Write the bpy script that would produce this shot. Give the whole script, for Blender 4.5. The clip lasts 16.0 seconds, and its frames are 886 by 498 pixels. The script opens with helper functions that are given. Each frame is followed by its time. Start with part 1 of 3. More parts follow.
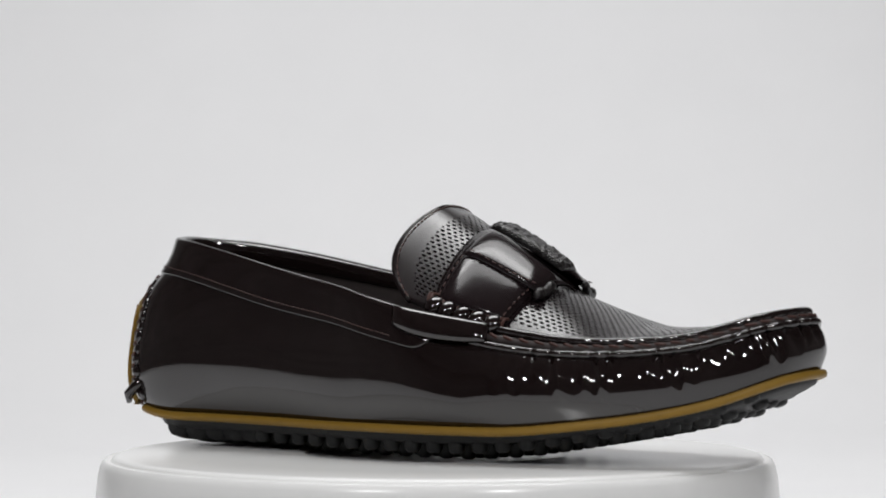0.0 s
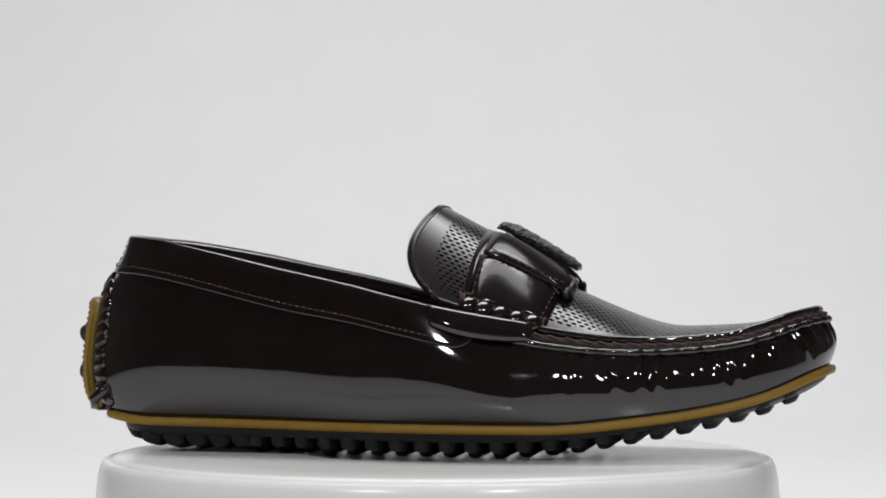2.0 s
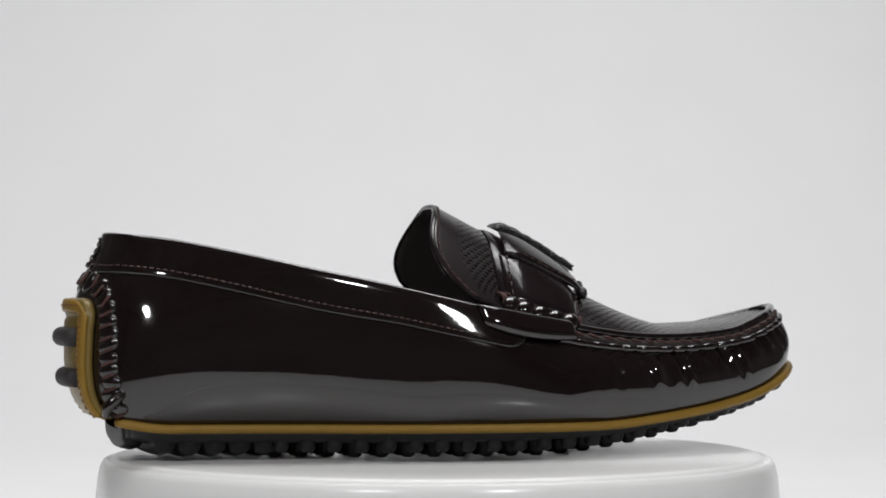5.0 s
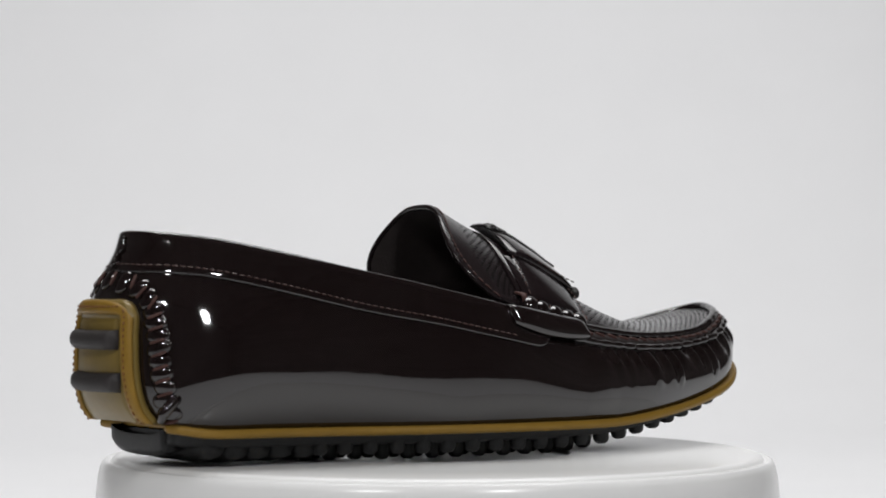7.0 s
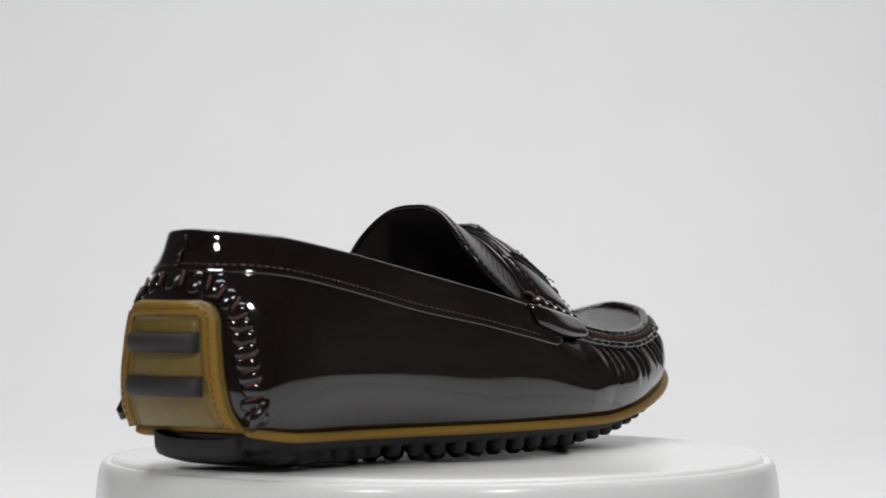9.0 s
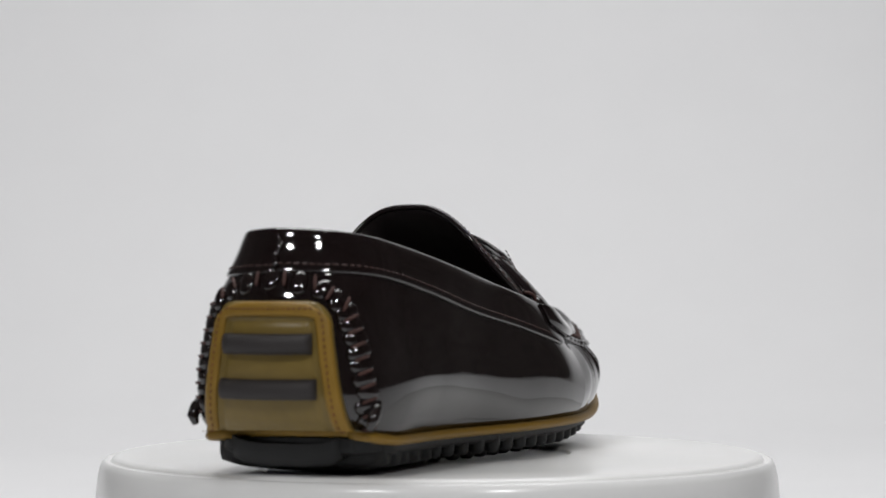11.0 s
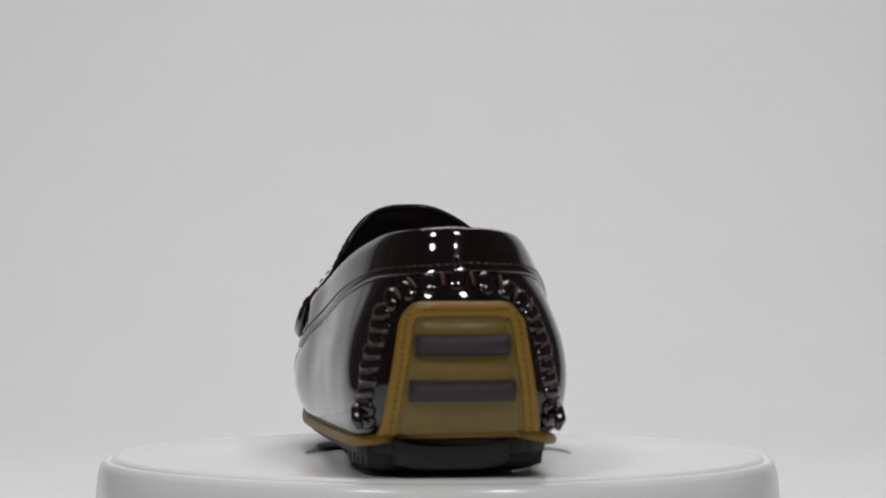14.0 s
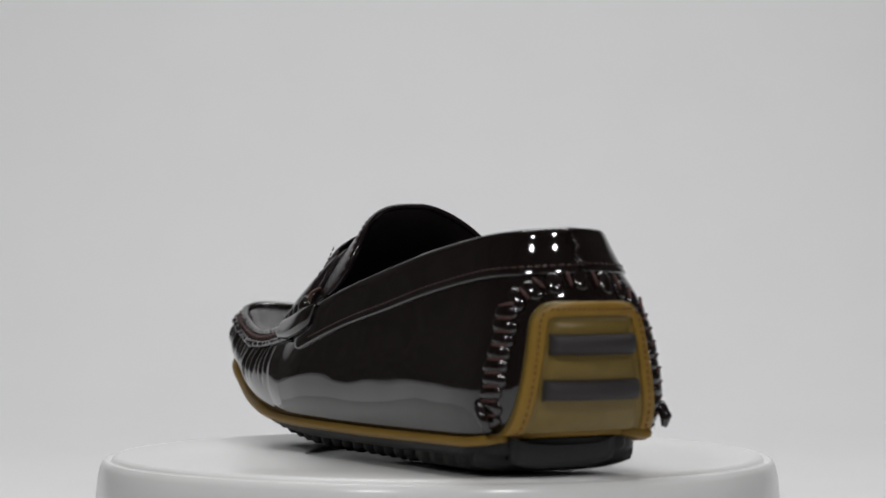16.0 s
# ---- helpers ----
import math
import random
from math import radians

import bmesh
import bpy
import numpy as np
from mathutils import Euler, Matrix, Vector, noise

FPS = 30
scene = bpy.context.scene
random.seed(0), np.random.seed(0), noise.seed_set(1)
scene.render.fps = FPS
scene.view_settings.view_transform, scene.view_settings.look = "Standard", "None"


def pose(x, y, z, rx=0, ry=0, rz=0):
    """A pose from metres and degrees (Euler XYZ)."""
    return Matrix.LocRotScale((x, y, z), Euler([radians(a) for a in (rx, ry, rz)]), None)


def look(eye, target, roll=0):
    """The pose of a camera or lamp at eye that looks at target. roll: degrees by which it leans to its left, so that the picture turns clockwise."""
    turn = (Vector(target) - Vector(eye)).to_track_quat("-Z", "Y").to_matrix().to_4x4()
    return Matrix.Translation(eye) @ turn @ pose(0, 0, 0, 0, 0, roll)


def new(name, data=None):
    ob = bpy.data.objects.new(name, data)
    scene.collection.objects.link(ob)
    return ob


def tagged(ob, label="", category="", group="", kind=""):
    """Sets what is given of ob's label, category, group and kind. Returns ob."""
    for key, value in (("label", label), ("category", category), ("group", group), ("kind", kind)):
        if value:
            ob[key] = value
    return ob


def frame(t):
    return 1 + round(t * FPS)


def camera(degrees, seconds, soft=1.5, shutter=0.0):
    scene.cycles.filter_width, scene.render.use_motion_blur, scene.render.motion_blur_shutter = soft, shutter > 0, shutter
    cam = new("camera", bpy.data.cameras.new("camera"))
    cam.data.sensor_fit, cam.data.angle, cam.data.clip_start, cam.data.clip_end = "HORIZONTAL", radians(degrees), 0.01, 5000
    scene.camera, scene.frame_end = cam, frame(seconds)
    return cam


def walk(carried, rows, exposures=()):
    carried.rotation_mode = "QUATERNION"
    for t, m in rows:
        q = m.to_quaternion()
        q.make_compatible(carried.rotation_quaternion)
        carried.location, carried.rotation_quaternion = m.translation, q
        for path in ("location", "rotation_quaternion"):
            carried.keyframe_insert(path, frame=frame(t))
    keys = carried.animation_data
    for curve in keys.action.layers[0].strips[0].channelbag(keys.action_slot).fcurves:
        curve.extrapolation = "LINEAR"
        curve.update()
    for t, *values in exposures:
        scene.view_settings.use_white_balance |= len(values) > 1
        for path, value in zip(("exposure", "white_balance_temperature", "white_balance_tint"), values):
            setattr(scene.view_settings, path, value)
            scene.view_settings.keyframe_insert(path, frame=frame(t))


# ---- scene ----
# The camera stands still; the shoe turns before it on a white turntable.
EYE = (0.0019, -0.8821, 0.0653)
AIM = (0.0019, 0.1179, 0.0760)
cam = camera(20.98, 16.0, soft=1.8)
cam.data.dof.use_dof, cam.data.dof.focus_distance, cam.data.dof.aperture_fstop = True, 0.875, 15.0
walk(cam, [(0.0, look(EYE, AIM)), (16.0, look(EYE, AIM))],
     exposures=[(0.0, 0.25), (9.0, 0.25), (11.4, 0.10), (12.5, 0.09), (13.4, -0.06), (16.0, -0.10)])

# ---- light ----
world = bpy.data.worlds.new("studio")
scene.world = world
world.use_nodes = True
world.node_tree.nodes["Background"].inputs[0].default_value = (0.9, 0.95, 1.0, 1)
world.node_tree.nodes["Background"].inputs[1].default_value = 0.02


def area_lamp(name, eye, target, sx, sy, watts, colour=(1, 1, 1)):
    data = bpy.data.lights.new(name, "AREA")
    data.shape, data.size, data.size_y, data.energy, data.color = "RECTANGLE", sx, sy, watts, colour
    ob = new(name, data)
    ob.matrix_world = look(eye, target)
    return ob


area_lamp("overhead_softbox", (0.0, 0.30, 1.34), (0, 0.05, 0), 1.1, 0.62, 8.7)
# added fill, no known source: holds the backdrop at its brightness
area_lamp("backdrop_fill", (0.0, 0.35, 1.45), (0, 1.3, 0.2), 1.2, 0.3, 5.6)
# two round key lamps above and beside the camera
for side in (-1, 1):
    area_lamp("key_lamp", (0.50 * side, -1.12, 1.02), (0, 0, 0.0), 0.16, 0.16, 5.0).data.shape = "DISK"

# ---- materials ----


def mat(name, colour, rough=0.5, metal=0.0, coat=0.0, vary=0.12, grain=200.0, bump=0.0, bump_scale=600.0, spec=0.5,
        rough_vary=0.08):
    m = bpy.data.materials.new(name)
    m.use_nodes = True
    nt = m.node_tree
    bsdf = nt.nodes["Principled BSDF"]
    tc = nt.nodes.new("ShaderNodeTexCoord")
    n1 = nt.nodes.new("ShaderNodeTexNoise")
    n1.inputs["Scale"].default_value = grain
    n1.inputs["Detail"].default_value = 5
    n2 = nt.nodes.new("ShaderNodeTexNoise")
    n2.inputs["Scale"].default_value = grain * 0.09
    n2.inputs["Detail"].default_value = 3
    for n in (n1, n2):
        nt.links.new(tc.outputs["Object"], n.inputs["Vector"])
    add = nt.nodes.new("ShaderNodeMath")
    add.operation = "ADD"
    nt.links.new(n1.outputs["Fac"], add.inputs[0])
    nt.links.new(n2.outputs["Fac"], add.inputs[1])
    ramp = nt.nodes.new("ShaderNodeMapRange")
    ramp.inputs["From Min"].default_value, ramp.inputs["From Max"].default_value = 0.6, 1.4
    ramp.inputs["To Min"].default_value, ramp.inputs["To Max"].default_value = 1 - vary, 1 + vary
    nt.links.new(add.outputs[0], ramp.inputs["Value"])
    mul = nt.nodes.new("ShaderNodeVectorMath")
    mul.operation = "SCALE"
    mul.inputs[0].default_value = colour
    nt.links.new(ramp.outputs[0], mul.inputs["Scale"])
    nt.links.new(mul.outputs[0], bsdf.inputs["Base Color"])
    rr = nt.nodes.new("ShaderNodeMapRange")
    rr.inputs["From Min"].default_value, rr.inputs["From Max"].default_value = 0.3, 0.7
    rr.inputs["To Min"].default_value, rr.inputs["To Max"].default_value = rough * (1 - rough_vary), rough * (1 + rough_vary)
    nt.links.new(n2.outputs["Fac"], rr.inputs["Value"])
    nt.links.new(rr.outputs[0], bsdf.inputs["Roughness"])
    bsdf.inputs["Metallic"].default_value = metal
    bsdf.inputs["Coat Weight"].default_value = coat
    bsdf.inputs["Coat Roughness"].default_value = 0.03
    bsdf.inputs["Specular IOR Level"].default_value = spec
    if bump:
        nb = nt.nodes.new("ShaderNodeTexNoise")
        nb.inputs["Scale"].default_value = bump_scale
        nb.inputs["Detail"].default_value = 4
        nt.links.new(tc.outputs["Object"], nb.inputs["Vector"])
        b = nt.nodes.new("ShaderNodeBump")
        b.inputs["Strength"].default_value = bump
        b.inputs["Distance"].default_value = 0.001
        nt.links.new(nb.outputs["Fac"], b.inputs["Height"])
        nt.links.new(b.outputs[0], bsdf.inputs["Normal"])
    return m


PATENT = mat("patent_leather", (0.0082, 0.0050, 0.0049), 0.058, spec=0.92, bump=0.05, bump_scale=90, grain=300)
PATENT_STRAP = mat("patent_leather_strap", (0.0125, 0.0085, 0.0092), 0.13, spec=0.36, bump=0.06, bump_scale=160, grain=300)
LINING = mat("black_lining", (0.055, 0.046, 0.045), 0.75, bump=0.2, bump_scale=900, spec=0.2)
BRAID = mat("braided_leather", (0.012, 0.010, 0.010), 0.28, bump=0.6, bump_scale=700)
OLIVE = mat("olive_tan_rubber", (0.170, 0.117, 0.030), 0.36, spec=0.35, vary=0.12, bump=0.08, bump_scale=700)
TAN = mat("tan_rubber", (0.240, 0.140, 0.023), 0.42, spec=0.25, vary=0.10, bump=0.08, bump_scale=800)
BAR = mat("grey_brown_rubber", (0.023, 0.019, 0.019), 0.6, bump=0.25, bump_scale=1200)
SOLE = mat("black_rubber", (0.010, 0.010, 0.0105), 0.5, bump=0.15, bump_scale=900, spec=0.35)
THREAD = mat("brown_thread", (0.055, 0.018, 0.013), 0.6, vary=0.3, grain=900)
TAN_THREAD = mat("orange_thread", (0.16, 0.06, 0.012), 0.7, vary=0.3, grain=900)
DARK_THREAD = mat("dark_brown_thread", (0.045, 0.018, 0.014), 0.5, vary=0.3, grain=900)
PLASTIC = mat("white_plastic", (0.82, 0.82, 0.815), 0.22, vary=0.02, grain=60, bump=0.02, bump_scale=300)
PAPER = mat("white_backdrop_paper", (0.80, 0.80, 0.81), 0.85, vary=0.015, grain=14, spec=0.1)
CURTAIN = mat("grey_studio_paint", (0.31, 0.29, 0.285), 0.9, vary=0.3, grain=8, spec=0.1)


def perforated(base):
    """The patent leather with rows of punched slits, in metres of the surface's own map."""
    m = base.copy()
    m.name = "perforated_patent_leather"
    nt = m.node_tree
    bsdf = nt.nodes["Principled BSDF"]

    def node(kind, op=None, a=None, b=None):
        n = nt.nodes.new(kind)
        if op:
            n.operation = op
        for i, x in enumerate((a, b)):
            if x is None:
                continue
            if isinstance(x, (int, float)):
                n.inputs[i].default_value = x
            else:
                nt.links.new(x, n.inputs[i])
        return n.outputs[0]

    uv = nt.nodes.new("ShaderNodeUVMap")
    uv.uv_map = "surface"
    sep = nt.nodes.new("ShaderNodeSeparateXYZ")
    nt.links.new(uv.outputs[0], sep.inputs[0])
    M = "ShaderNodeMath"
    px, py = 0.0028, 0.0018
    row = node(M, "DIVIDE", sep.outputs[1], py)
    odd = node(M, "MODULO", node(M, "FLOOR", node(M, "ADD", row, 1000.0)), 2.0)
    col = node(M, "ADD", node(M, "DIVIDE", sep.outputs[0], px), node(M, "MULTIPLY", odd, 0.5))
    fx = node(M, "MULTIPLY", node(M, "SUBTRACT", node(M, "FRACT", node(M, "ADD", col, 1000.0)), 0.5), px / 0.00078)
    fy = node(M, "MULTIPLY", node(M, "SUBTRACT", node(M, "FRACT", node(M, "ADD", row, 1000.0)), 0.5), py / 0.00044)
    rr = node(M, "ADD", node(M, "MULTIPLY", fx, fx), node(M, "MULTIPLY", fy, fy))
    ramp = nt.nodes.new("ShaderNodeMapRange")
    ramp.interpolation_type = "SMOOTHSTEP"
    ramp.inputs["From Min"].default_value, ramp.inputs["From Max"].default_value = 0.5, 1.6
    nt.links.new(rr, ramp.inputs["Value"])
    # a plain margin near the edges
    edge = nt.nodes.new("ShaderNodeUVMap")
    edge.uv_map = "margin"
    sep2 = nt.nodes.new("ShaderNodeSeparateXYZ")
    nt.links.new(edge.outputs[0], sep2.inputs[0])
    inside = node(M, "GREATER_THAN", sep2.outputs[0], 0.0042)
    holes = node(M, "SUBTRACT", 1.0, node(M, "MULTIPLY", node(M, "SUBTRACT", 1.0, ramp.outputs[0]), inside))
    old = bsdf.inputs["Base Color"].links[0].from_socket
    mix = nt.nodes.new("ShaderNodeVectorMath")
    mix.operation = "SCALE"
    nt.links.new(old, mix.inputs[0])
    keep = nt.nodes.new("ShaderNodeMapRange")
    keep.inputs["To Min"].default_value = 0.1
    nt.links.new(holes, keep.inputs["Value"])
    nt.links.new(keep.outputs[0], mix.inputs["Scale"])
    nt.links.new(mix.outputs[0], bsdf.inputs["Base Color"])
    spec = node(M, "MULTIPLY", holes, 0.60)
    nt.links.new(spec, bsdf.inputs["Specular IOR Level"])
    b = nt.nodes.new("ShaderNodeBump")
    b.inputs["Strength"].default_value = 0.7
    b.inputs["Distance"].default_value = 0.0005
    nt.links.new(holes, b.inputs["Height"])
    nt.links.new(b.outputs[0], bsdf.inputs["Normal"])
    bsdf.inputs["Roughness"].links and nt.links.remove(bsdf.inputs["Roughness"].links[0])
    bsdf.inputs["Roughness"].default_value = 0.22
    return m


PERFORATED = perforated(PATENT_STRAP)

# ---- mesh helpers ----


def part(name, bm, material, parent=None, label="", smooth=True):
    """Links a bmesh as one mesh object under a thing or part."""
    bmesh.ops.recalc_face_normals(bm, faces=bm.faces)
    me = bpy.data.meshes.new(name)
    bm.to_mesh(me)
    bm.free()
    me.materials.append(material)
    if smooth:
        for p in me.polygons:
            p.use_smooth = True
    ob = new(name, me)
    if parent:
        ob.parent = parent
    return tagged(ob, label)


def grid_bm(bm, pts, close_u=False, close_v=False):
    """Quads over a grid of points pts[i][j]."""
    vs = [[bm.verts.new(p) for p in row] for row in pts]
    nu, nv = len(vs), len(vs[0])
    for i in range(nu if close_u else nu - 1):
        for j in range(nv if close_v else nv - 1):
            a, b = (i + 1) % nu, (j + 1) % nv
            bm.faces.new((vs[i][j], vs[a][j], vs[a][b], vs[i][b]))
    return vs


def shell(bm, outer, inner):
    """A closed sheet between two like grids of points."""
    a, b = grid_bm(bm, outer), grid_bm(bm, inner)
    n, m = len(a), len(a[0])
    for j in range(m - 1):
        bm.faces.new((a[0][j], a[0][j + 1], b[0][j + 1], b[0][j]))
        bm.faces.new((a[-1][j], a[-1][j + 1], b[-1][j + 1], b[-1][j]))
    for i in range(n - 1):
        bm.faces.new((a[i][0], a[i + 1][0], b[i + 1][0], b[i][0]))
        bm.faces.new((a[i][-1], a[i + 1][-1], b[i + 1][-1], b[i][-1]))
    return a, b


def tube(bm, path, radius, segs=8, closed=False, flat=1.0, cap=True):
    """A round cord along a path; radius may be a list."""
    path = [Vector(p) for p in path]
    n = len(path)
    rad = radius if isinstance(radius, (list, tuple)) else [radius] * n
    rows = []
    side = None
    for i, p in enumerate(path):
        q = path[(i + 1) % n] if closed or i < n - 1 else p
        o = path[i - 1] if closed or i > 0 else p
        d = (q - o).normalized()
        if side is None:
            side = d.cross(Vector((0, 0, 1)))
            side = side.normalized() if side.length > 1e-3 else Vector((1, 0, 0))
        side = (side - d * side.dot(d)).normalized()
        up = side.cross(d)
        rows.append([p + (side * math.cos(a) * flat + up * math.sin(a)) * rad[i]
                     for a in [2 * math.pi * k / segs for k in range(segs)]])
    vs = grid_bm(bm, rows, close_u=closed, close_v=True)
    if cap and not closed:
        bm.faces.new(vs[0][::-1])
        bm.faces.new(vs[-1])
    return vs


def lathe(bm, profile, segs=128):
    rows = [[(r * math.cos(a), r * math.sin(a), z) for r, z in profile] for a in
            [2 * math.pi * k / segs for k in range(segs)]]
    grid_bm(bm, rows, close_u=True)


# ---- studio ----


def build_studio():
    # one sheet of paper: table level, curved up into the wall behind
    zf = -0.05
    prof = [(-0.62, zf), (0.3, zf), (0.75, zf)]
    r = 0.45
    prof += [(0.75 + r * math.sin(a), zf + r - r * math.cos(a)) for a in [k * math.pi / 24 for k in range(1, 13)]]
    prof += [(1.2, 0.8), (1.2, 1.9)]
    bm = bmesh.new()
    top = [[(x, y, z) for y, z in prof] for x in np.linspace(-0.85, 1.0, 9)]
    low = [[(x, y + 0.004 * (z > 0), z - 0.004) for y, z in prof] for x in np.linspace(-0.85, 1.0, 9)]
    shell(bm, top, low)
    tagged(part("backdrop", bm, PAPER), "seamless white paper sweep behind the turntable", "backdrop", kind="structure")
    # the unlit rest of the studio
    def slab(name, x0, x1, y0, y1, z0, z1, kind_label):
        b = bmesh.new()
        bmesh.ops.create_cube(b, size=1)
        for v in b.verts:
            v.co = ((x0, x1)[v.co.x > 0], (y0, y1)[v.co.y > 0], (z0, z1)[v.co.z > 0])
        return tagged(part(name, b, CURTAIN, smooth=False), kind_label, "wall", kind="structure")
    slab("wall_south", -2.3, 2.3, -2.6, -2.5, -0.85, 2.2, "plain grey studio wall behind the camera")
    slab("wall_west", -2.4, -2.3, -2.6, 1.7, -0.85, 2.2, "plain grey studio wall")
    slab("wall_east", 2.3, 2.4, -2.6, 1.7, -0.85, 2.2, "plain grey studio wall")
    slab("wall_north", -2.4, 2.4, 1.7, 1.8, -0.85, 2.2, "plain grey studio wall behind the backdrop")
    slab("floor", -2.4, 2.4, -2.6, 1.8, -0.95, -0.85, "plain grey studio floor")
    slab("ceiling", -2.4, 2.4, -2.6, 1.8, 2.2, 2.3, "plain grey studio ceiling")
    b = bmesh.new()
    bmesh.ops.create_cube(b, size=1)
    for v in b.verts:
        v.co = ((-0.83, 0.98)[v.co.x > 0], (-0.60, 0.9)[v.co.y > 0], (-0.845, -0.056)[v.co.z > 0])
    bmesh.ops.bevel(b, geom=b.edges[:], offset=0.01, segments=2, affect="EDGES")
    tagged(part("table", b, CURTAIN, smooth=False), "grey table block under the white paper", "table")


build_studio()


def build_turntable():
    base = tagged(new("turntable"), "round white plastic display turntable with a grooved rim", "turntable")
    bm = bmesh.new()
    lathe(bm, [(0.0, -0.0498), (0.115, -0.0498), (0.118, -0.047), (0.118, -0.038), (0.0, -0.038)])
    part("base", bm, PLASTIC, base, "white plastic base ring")
    bm = bmesh.new()
    rim = [(0.0, -0.006), (0.0, -0.0012), (0.0475, -0.0012), (0.0486, -0.0010), (0.0488, -0.0002), (0.0492, 0.0),
           (0.1160, 0.0), (0.1178, -0.0003), (0.1188, -0.0011), (0.1193, -0.0020), (0.1197, -0.0022), (0.1203, -0.0016),
           (0.1212, -0.0013), (0.1222, -0.0018), (0.1233, -0.0040), (0.1242, -0.0085), (0.1248, -0.0150), (0.1251, -0.0240),
           (0.1252, -0.0340), (0.1246, -0.0370), (0.1225, -0.0378), (0.0, -0.0378)]
    lathe(bm, rim, 192)
    return part("platter", bm, PLASTIC, base, "white plastic turning platter")


platter = build_turntable()

# ---- the loafer: curves round the shoe, heel centre, outer side, toe, inner side ----
# sole edge (x, y), top edge (x, y, z), bulge of the wall between them
RING = [
    (-0.1230, 0.000, -0.1202, 0.000, 0.0799, 0.0108), (-0.1234, -0.0145, -0.1180, -0.0097, 0.0795, 0.0105),
    (-0.1215, -0.0272, -0.1120, -0.0165, 0.0787, 0.0094), (-0.1080, -0.0338, -0.0990, -0.0240, 0.0768, 0.0098),
    (-0.0800, -0.0360, -0.0757, -0.0322, 0.0720, 0.0092), (-0.0500, -0.041, -0.0550, -0.0382, 0.0673, 0.0066),
    (-0.0180, -0.0500, -0.0300, -0.0430, 0.0620, 0.0054), (0.0020, -0.0540, -0.0100, -0.0485, 0.0572, 0.0060),
    (0.0200, -0.0563, 0.0100, -0.0508, 0.0525, 0.0068), (0.0350, -0.0573, 0.0330, -0.0480, 0.0480, 0.0074),
    (0.0500, -0.0570, 0.0458, -0.0468, 0.0452, 0.0080), (0.0720, -0.0545, 0.0662, -0.0455, 0.0425, 0.0074),
    (0.0940, -0.0485, 0.0865, -0.0420, 0.0421, 0.0058), (0.1140, -0.0415, 0.1068, -0.0360, 0.0437, 0.0046),
    (0.1275, -0.0335, 0.1180, -0.0310, 0.0466, 0.0042), (0.1380, -0.0205, 0.1290, -0.0220, 0.0503, 0.0040),
    (0.1420, -0.006, 0.1380, -0.005, 0.0524, 0.0040), (0.1412, 0.0045, 0.1360, 0.0050, 0.0510, 0.0040),
    (0.1330, 0.0108, 0.1245, 0.0108, 0.0478, 0.0042), (0.1170, 0.0145, 0.1072, 0.0150, 0.0440, 0.0046),
    (0.0940, 0.0205, 0.0865, 0.0195, 0.0423, 0.0058), (0.0720, 0.0255, 0.0662, 0.0235, 0.0428, 0.0068),
    (0.0500, 0.0285, 0.0458, 0.0268, 0.0453, 0.0066), (0.0350, 0.030, 0.0330, 0.0285, 0.0480, 0.0058),
    (0.0200, 0.0310, 0.0100, 0.0315, 0.0528, 0.0048), (0.0020, 0.0313, -0.0100, 0.031, 0.0582, 0.0042),
    (-0.0180, 0.0312, -0.0300, 0.0285, 0.0635, 0.0042), (-0.0500, 0.0308, -0.0550, 0.0268, 0.0688, 0.0050),
    (-0.0800, 0.0303, -0.0757, 0.0238, 0.0732, 0.0060), (-0.1055, 0.0290, -0.0990, 0.0188, 0.0773, 0.0068),
    (-0.1172, 0.0240, -0.1120, 0.0140, 0.0788, 0.0084), (-0.1212, 0.0130, -0.1180, 0.0084, 0.0795, 0.0100),
]
NR = len(RING)
RIM_X = [-0.135, -0.1235, -0.113, -0.1, -0.035, 0.025, 0.053, 0.074, 0.0945, 0.1155, 0.1265, 0.139, 0.1450]
RIM_Z = [0.0165, 0.0152, 0.0121, 0.0118, 0.0112, 0.0113, 0.0116, 0.0140, 0.0166, 0.0210, 0.0248, 0.0308, 0.0330]


FINE = 60  # table steps for each step of the ring


def _spline(u):
    u %= NR
    i, t = int(u), u - int(u)
    p = [np.array(RING[(i + k) % NR]) for k in (-1, 0, 1, 2)]
    return 0.5 * (2 * p[1] + (p[2] - p[0]) * t + (2 * p[0] - 5 * p[1] + 4 * p[2] - p[3]) * t * t
                  + (3 * p[1] - p[0] - 3 * p[2] + p[3]) * t ** 3)


_TAB = np.array([_spline(k / FINE) for k in range(NR * FINE)])
_DIR = np.roll(_TAB, -9, 0) - np.roll(_TAB, 9, 0)
_STEP = np.linalg.norm(np.roll(_TAB, -1, 0)[:, 2:5] - _TAB[:, 2:5], axis=1)
_RUN = [0.0] + [float(x) for x in np.cumsum(_STEP)]
_TAB = [tuple(float(x) for x in row) for row in _TAB]
_DIR = [Vector((float(d[1]), -float(d[0]), 0)).normalized() for d in _DIR]
_RIM = [float(np.mean([np.interp(x + d, RIM_X, RIM_Z) for d in (-0.008, -0.004, 0, 0.004, 0.008)])) for x in np.linspace(-0.16, 0.16, 641)]


def _spot(u):
    f = (u % NR) * FINE
    i = int(f)
    return i % (NR * FINE), (i + 1) % (NR * FINE), f - i


def ring(u):
    """The ring's values at u, from 0 at the heel round to NR."""
    i, j, t = _spot(u)
    return [p + (q - p) * t for p, q in zip(_TAB[i], _TAB[j])]


def rim_z(x):
    f = min(max((x + 0.16) / 0.0005, 0), 639.99)
    i = int(f)
    return _RIM[i] + (_RIM[i + 1] - _RIM[i]) * (f - i)


